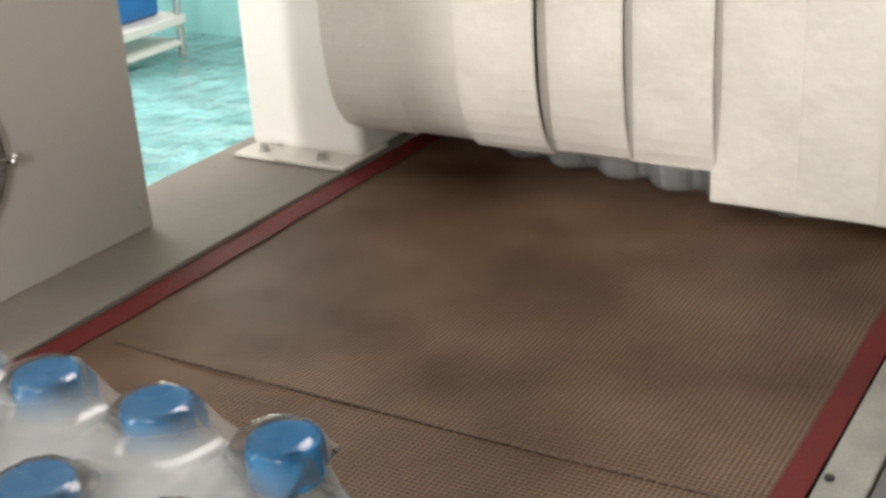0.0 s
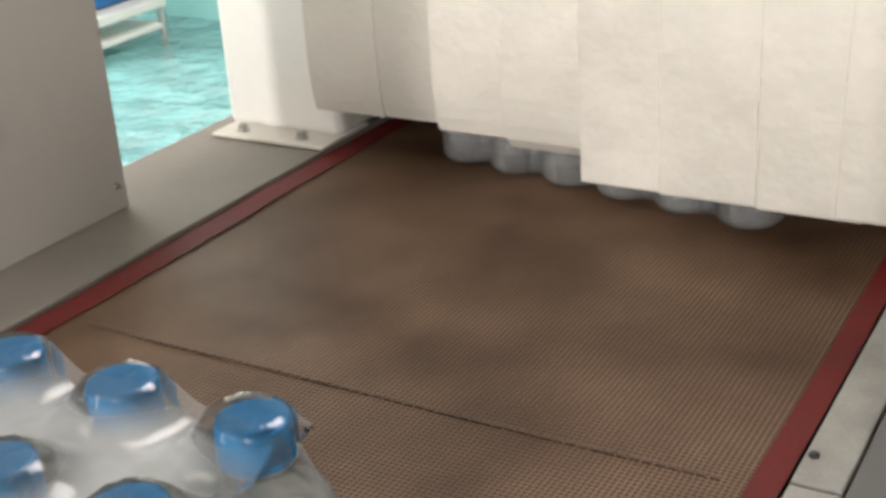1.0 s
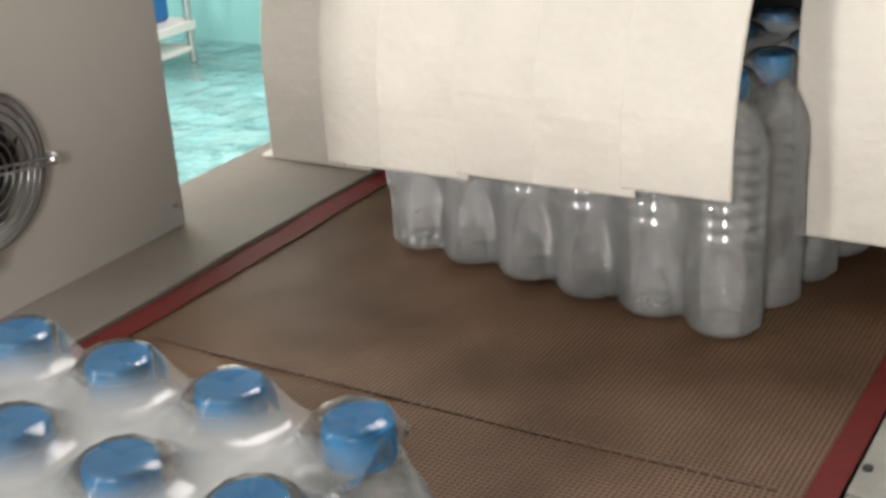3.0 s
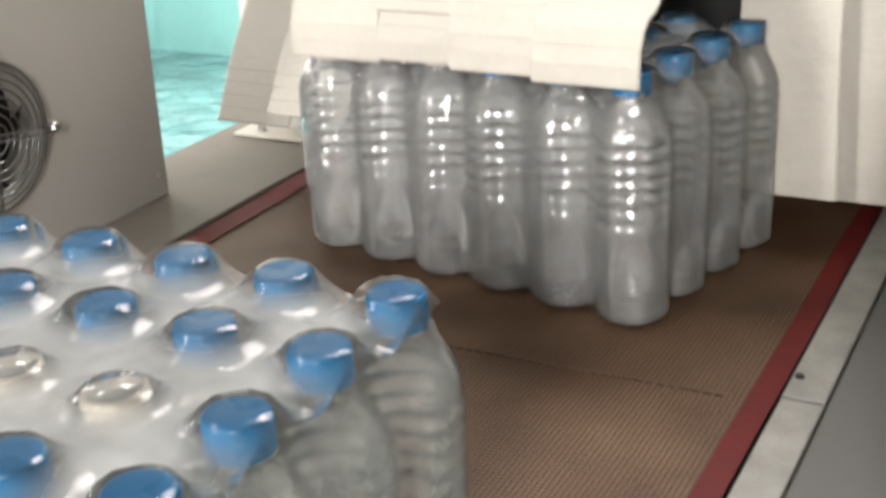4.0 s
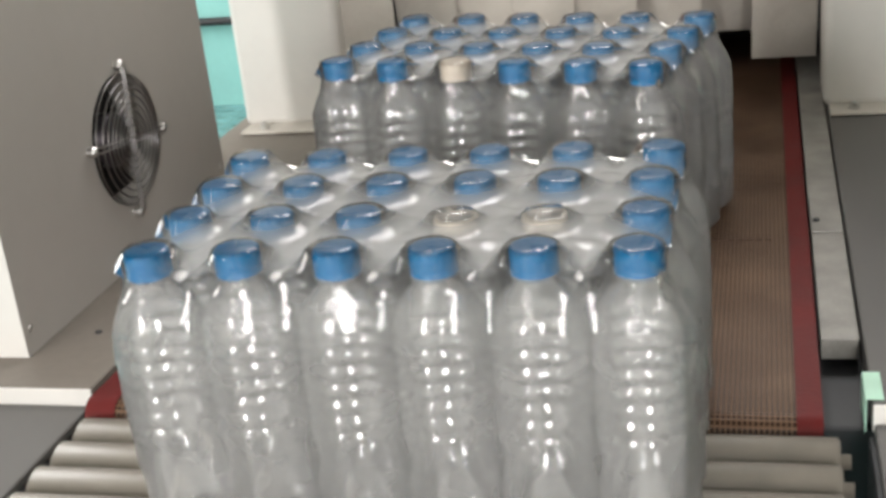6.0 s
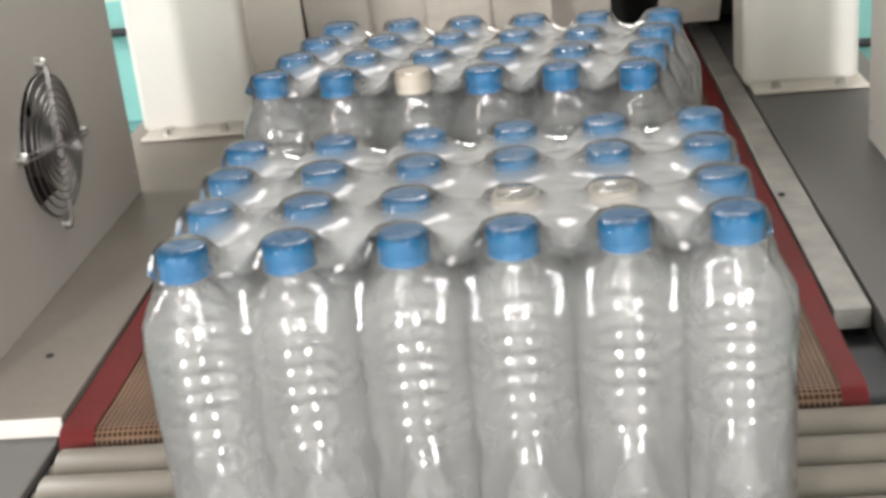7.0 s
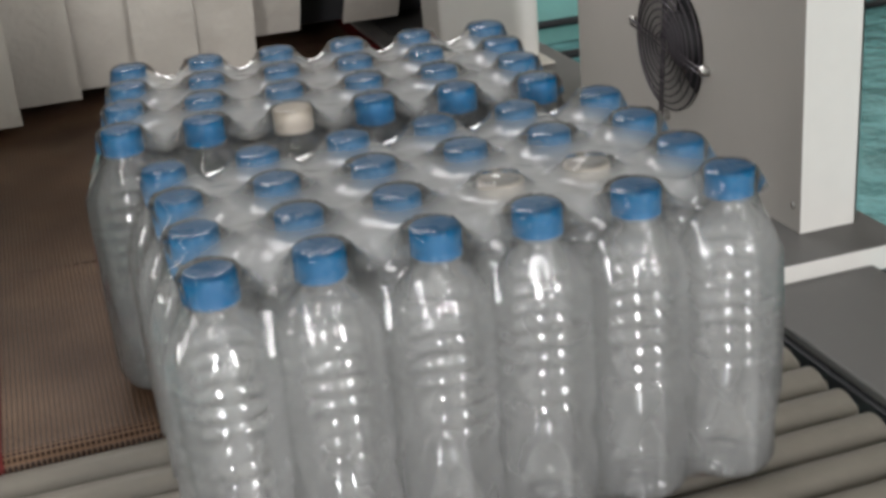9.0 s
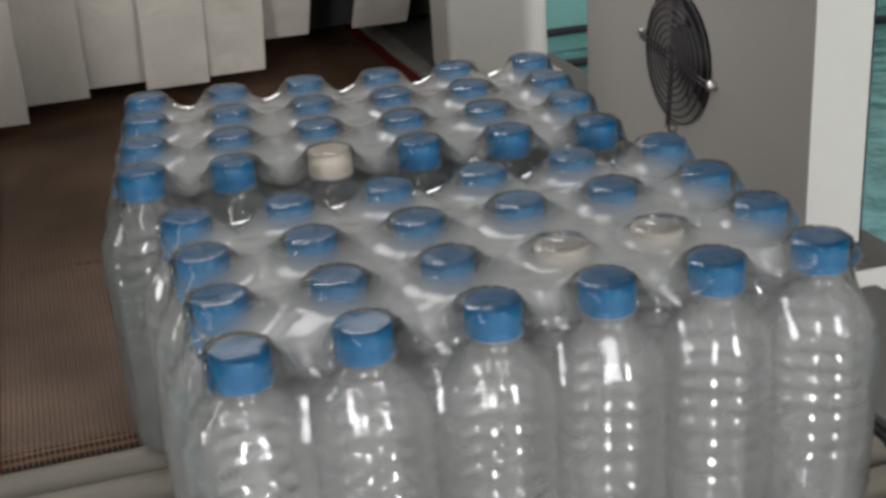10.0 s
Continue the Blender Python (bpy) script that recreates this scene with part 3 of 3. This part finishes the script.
YB = [(0, 1.168), (1, 1.076), (2, 0.980), (3.5, 0.828), (4, 0.776), (4.5, 0.726), (5, 0.674), (5.5, 0.622), (6, 0.578), (7.3, 0.448), (7.5, 0.430), (8, 0.392), (8.5, 0.367), (9, 0.316), (9.5, 0.264), (10, 0.217)]
XB, YAWB = -0.008, -11.0


def lerp_rows(rows, t):
    for (a, va), (b, vb) in zip(rows, rows[1:]):
        if t <= b:
            return va + (vb - va) * (t - a) / (b - a)
    return rows[-1][1]


def bend(p0, p1, p2, n=24):
    """A quadratic arc."""
    return [((1 - u) ** 2 * p0[0] + 2 * u * (1 - u) * p1[0] + u * u * p2[0], (1 - u) ** 2 * p0[1] + 2 * u * (1 - u) * p1[1] + u * u * p2[1]) for u in [i / n for i in range(n + 1)]]


def run(d):
    return sum(math.dist(a, b) for a, b in zip(d, d[1:]))


PUSHED = {0: 0.86, 1: 0.97}
BELLY = {0: 0.05, 1: 0.06, 2: 0.055, 3: 0.05, 4: 0.02, 5: 0.02, 6: 0.012, 7: 0.01}
LATE = {0: -0.03, 1: -0.09, 2: -0.12, 3: -0.09, 4: -0.11, 5: -0.19, 6: -0.29, 7: -0.19}


def strip_shape(k, t):
    """Points (y, z) of the strip from its rail: hanging, pushed out by the pack, dragged over its caps, or fallen back."""
    xm = EDGES[k + 1]
    yf = lerp_rows(YB, t) - 0.099 - 0.038 + math.tan(radians(YAWB)) * (max(-0.21, min(0.17, xm)) - XB)
    pushed = PUSHED.get(k, 1.0)
    zt = 0.228
    free = lerp_rows([(0, 0), (4.75, 0), (5.15, 1), (10, 1)] if k in (4, 5) else [(0, 0), (5.05, 0), (5.45, 1), (10, 1)], t)

    def hanging(amount):
        amount = max(-0.3, min(0.5, amount))
        d = bend((HY, HZ), (HY, HZ - LEN * 0.45), (HY - amount, HZ - math.sqrt(max(0.02, LEN ** 2 - amount ** 2))))
        return d

    late = resample(hanging(LATE[k] * lerp_rows([(0, 0.4), (5.5, 0.4), (6.5, 1), (10, 1)], t)))
    if free >= 1:
        return late
    reach = (HY - yf) * pushed + 0.004 * math.sin(k * 2.7 + 1)
    if k >= 6:
        reach = min(reach, lerp_rows([(0, 0.2), (3.5, 0.20), (4.5, 0.15), (4.75, 0.1), (5, 0.03), (10, 0.03)], t) * (1 if k == 6 else 0.85))
    bulge = {0: 0.06, 1: 0.066, 2: 0.068, 3: 0.055, 4: 0.036}.get(k, 0.0) * lerp_rows([(0, 1), (0.5, 0.85), (1.0, 0.25), (1.3, 0), (10, 0)], t)
    if bulge > 0.01 and t < 1.3:
        # bellied out, with the foot curled under
        m = max(bulge, reach + 0.01)
        out = resample(bend((HY, HZ), (HY - m * 0.45, 0.42), (HY - m, 0.22)) + bend((HY - m, 0.22), (HY - m * 1.15, 0.075), (HY - m * 0.55 - reach * 0.4, 0.045))[1:] + [(HY + 0.3, 0.045)])
    elif reach < 0.012:
        out = resample(hanging(max(BELLY[k], reach + 0.012)))
    elif k >= 6 or t < 3.95:
        ye = HY - reach
        top = math.dist((HY, HZ), (ye, zt))
        r = min(0.10, max(0.02, LEN - top), 0.02 + reach * 0.6)
        corner = (ye - 0.004, zt + 0.02)
        ux, uz = (corner[0] - HY), (corner[1] - HZ)
        ln = math.hypot(ux, uz)
        a = (corner[0] - ux / ln * r * 1.3, corner[1] - uz / ln * r * 1.3)
        out = resample(bend((HY, HZ), ((HY + a[0]) / 2 + 0.012, (HZ + a[1]) / 2 - 0.015), a) + bend(a, corner, (corner[0], corner[1] - r))[1:] + [(corner[0] + 0.004, corner[1] - 0.8)])
    else:
        # the loose end lies on the caps and slides back over them
        back = lerp_rows([(3.95, -0.012), (4.2, 0.03), (4.5, 0.095), (5.05, 0.245), (5.5, 0.30)], t) + 0.026 * math.sin(k * 2.1 + 0.5) * min(1, (t - 3.95) / 0.4)
        tip = HY - (HY - (yf + back)) * pushed
        if k <= 1:
            out = resample(hanging((HY - tip) * 0.93))
        else:
            up = 0.036 + 0.008 * math.sin(k * 3.3)
            lo, hi = 0.015, 0.3
            for _ in range(40):
                f = (lo + hi) / 2
                c = (tip + f, zt + up + 0.006)
                if math.dist((HY, HZ), c) * 1.012 + f + up < LEN:
                    lo = f
                else:
                    hi = f
            out = resample(bend((HY, HZ), ((HY + c[0]) / 2 + 0.02, (HZ + c[1]) / 2 - 0.02), c) + bend((tip + min(f, 0.03), c[1]), (tip, c[1]), (tip - 0.002, zt + up - 0.03))[0:] + [(tip + 0.004, zt - 0.6)])
    if free > 0:
        out = [(a[0] * (1 - free) + b[0] * free, a[1] * (1 - free) + b[1] * free) for a, b in zip(out, late)]
        fixed = [out[0]]
        for a, b in zip(out, out[1:]):
            d = math.dist(a, b)
            fixed.append((fixed[-1][0] + (b[0] - a[0]) / d * SEG, fixed[-1][1] + (b[1] - a[1]) / d * SEG))
        return fixed
    return out


def resample(d):
    """Walk along the polyline in chords of one piece's length."""
    out, cur, i = [d[0]], d[0], 0
    while len(out) <= NSEG:
        nxt = d[i + 1] if i + 1 < len(d) else None
        if nxt is None:
            a, b = out[-2], out[-1]
            out.append((2 * b[0] - a[0], 2 * b[1] - a[1]))
            cur = out[-1]
            continue
        if math.dist(out[-1], nxt) < SEG:
            cur = nxt
            i += 1
            continue
        lo, hi = 0.0, 1.0
        for _ in range(30):
            m = (lo + hi) / 2
            q = (cur[0] + (nxt[0] - cur[0]) * m, cur[1] + (nxt[1] - cur[1]) * m)
            if math.dist(out[-1], q) < SEG:
                lo = m
            else:
                hi = m
        cur = (cur[0] + (nxt[0] - cur[0]) * hi, cur[1] + (nxt[1] - cur[1]) * hi)
        out.append(cur)
    return out


def strip_piece_mesh(w, k, i):
    """One stiff piece: from its hinge along -z; its texture runs on from the piece above."""
    b = bmesh.new()
    uv = b.loops.layers.uv.new("run")
    xs = [-w / 2, -w / 2 + 0.0015, 0, w / 2 - 0.0015, w / 2]
    loops = []
    last = 0.0012 if i == NSEG - 1 else 0.0
    for n, x in enumerate(xs):
        h = 0.0022 if 0 < n < 4 else 0.0012
        outline = [(h, 0.0), (h, -SEG), (h * 0.55, -SEG - 0.0007 - last), (-h * 0.55, -SEG - 0.0007 - last), (-h, -SEG), (-h, 0.0)]
        loops.append([b.verts.new((x, y, z)) for y, z in outline])
    for a, c in zip(loops, loops[1:]):
        for j in range(6):
            b.faces.new((a[j], c[j], c[(j + 1) % 6], a[(j + 1) % 6]))
    b.faces.new(loops[0])
    b.faces.new(list(reversed(loops[-1])))
    bmesh.ops.recalc_face_normals(b, faces=b.faces[:])
    for f in b.faces:
        for l in f.loops:
            l[uv].uv = (l.vert.co.x + k * 0.31, l.vert.co.z - i * SEG)
    me = bpy.data.meshes.new("strip_piece")
    b.to_mesh(me)
    b.free()
    me.materials.append(M_STRIP)
    return me


STRIPS = []
for k in range(8):
    st = thing("curtain_strip", "off-white silicone curtain strip hanging at the tunnel mouth", "curtain strip",
               ((EDGES[k] + EDGES[k + 1]) / 2, HY + 0.005 * (k % 2), HZ), group="curtain strips")
    STRIPS.append([share("strip_piece", strip_piece_mesh(EDGES[1] - EDGES[0] + 0.005, k, i), st, Matrix()) for i in range(NSEG)])


# ---- what moves ----
def aside(k, t):
    """How far the foot of a strip beside the pack is pushed sideways."""
    if k == 6:
        return lerp_rows([(0, 0), (1.5, 0.008), (2, 0.018), (3.3, 0.025), (4.5, 0.025), (5, 0.0), (10, 0)], t)
    return -0.012 if k == 7 else 0.0


def motions():
    walk(pack_a, [(t, pose(0, 0.099 + dy, 0)) for t, dy in ((0, 0), (4, 0), (7.9, 0), (8.2, -0.001), (8.5, -0.013), (9, -0.067), (9.5, -0.112), (10, -0.163))])
    walk(pack_b, [(t, pose(XB, y, 0.001, 0, 0, lerp_rows([(0, YAWB), (7.3, YAWB), (8, -10.0), (9, -8.0), (10, -7.0)], t))) for t, y in YB])
    times = [0, 0.5, 1, 1.5, 2, 2.5, 3, 3.5, 3.8, 4.1, 4.3, 4.5, 4.75, 5, 5.15, 5.3, 5.5, 5.8, 6.5, 10]
    for k, pieces in enumerate(STRIPS):
        shapes = [(t, strip_shape(k, t)) for t in times]
        for i, ob in enumerate(pieces):
            down = i / NSEG
            rows = []
            for t, s in shapes:
                (y0, z0), (y1, z1) = s[i], s[i + 1]
                rows.append((t, pose(aside(k, t) * down, y0 - HY, z0 - HZ, math.degrees(math.atan2(y1 - y0, -(z1 - z0))))))
            walk(ob, rows)


motions()
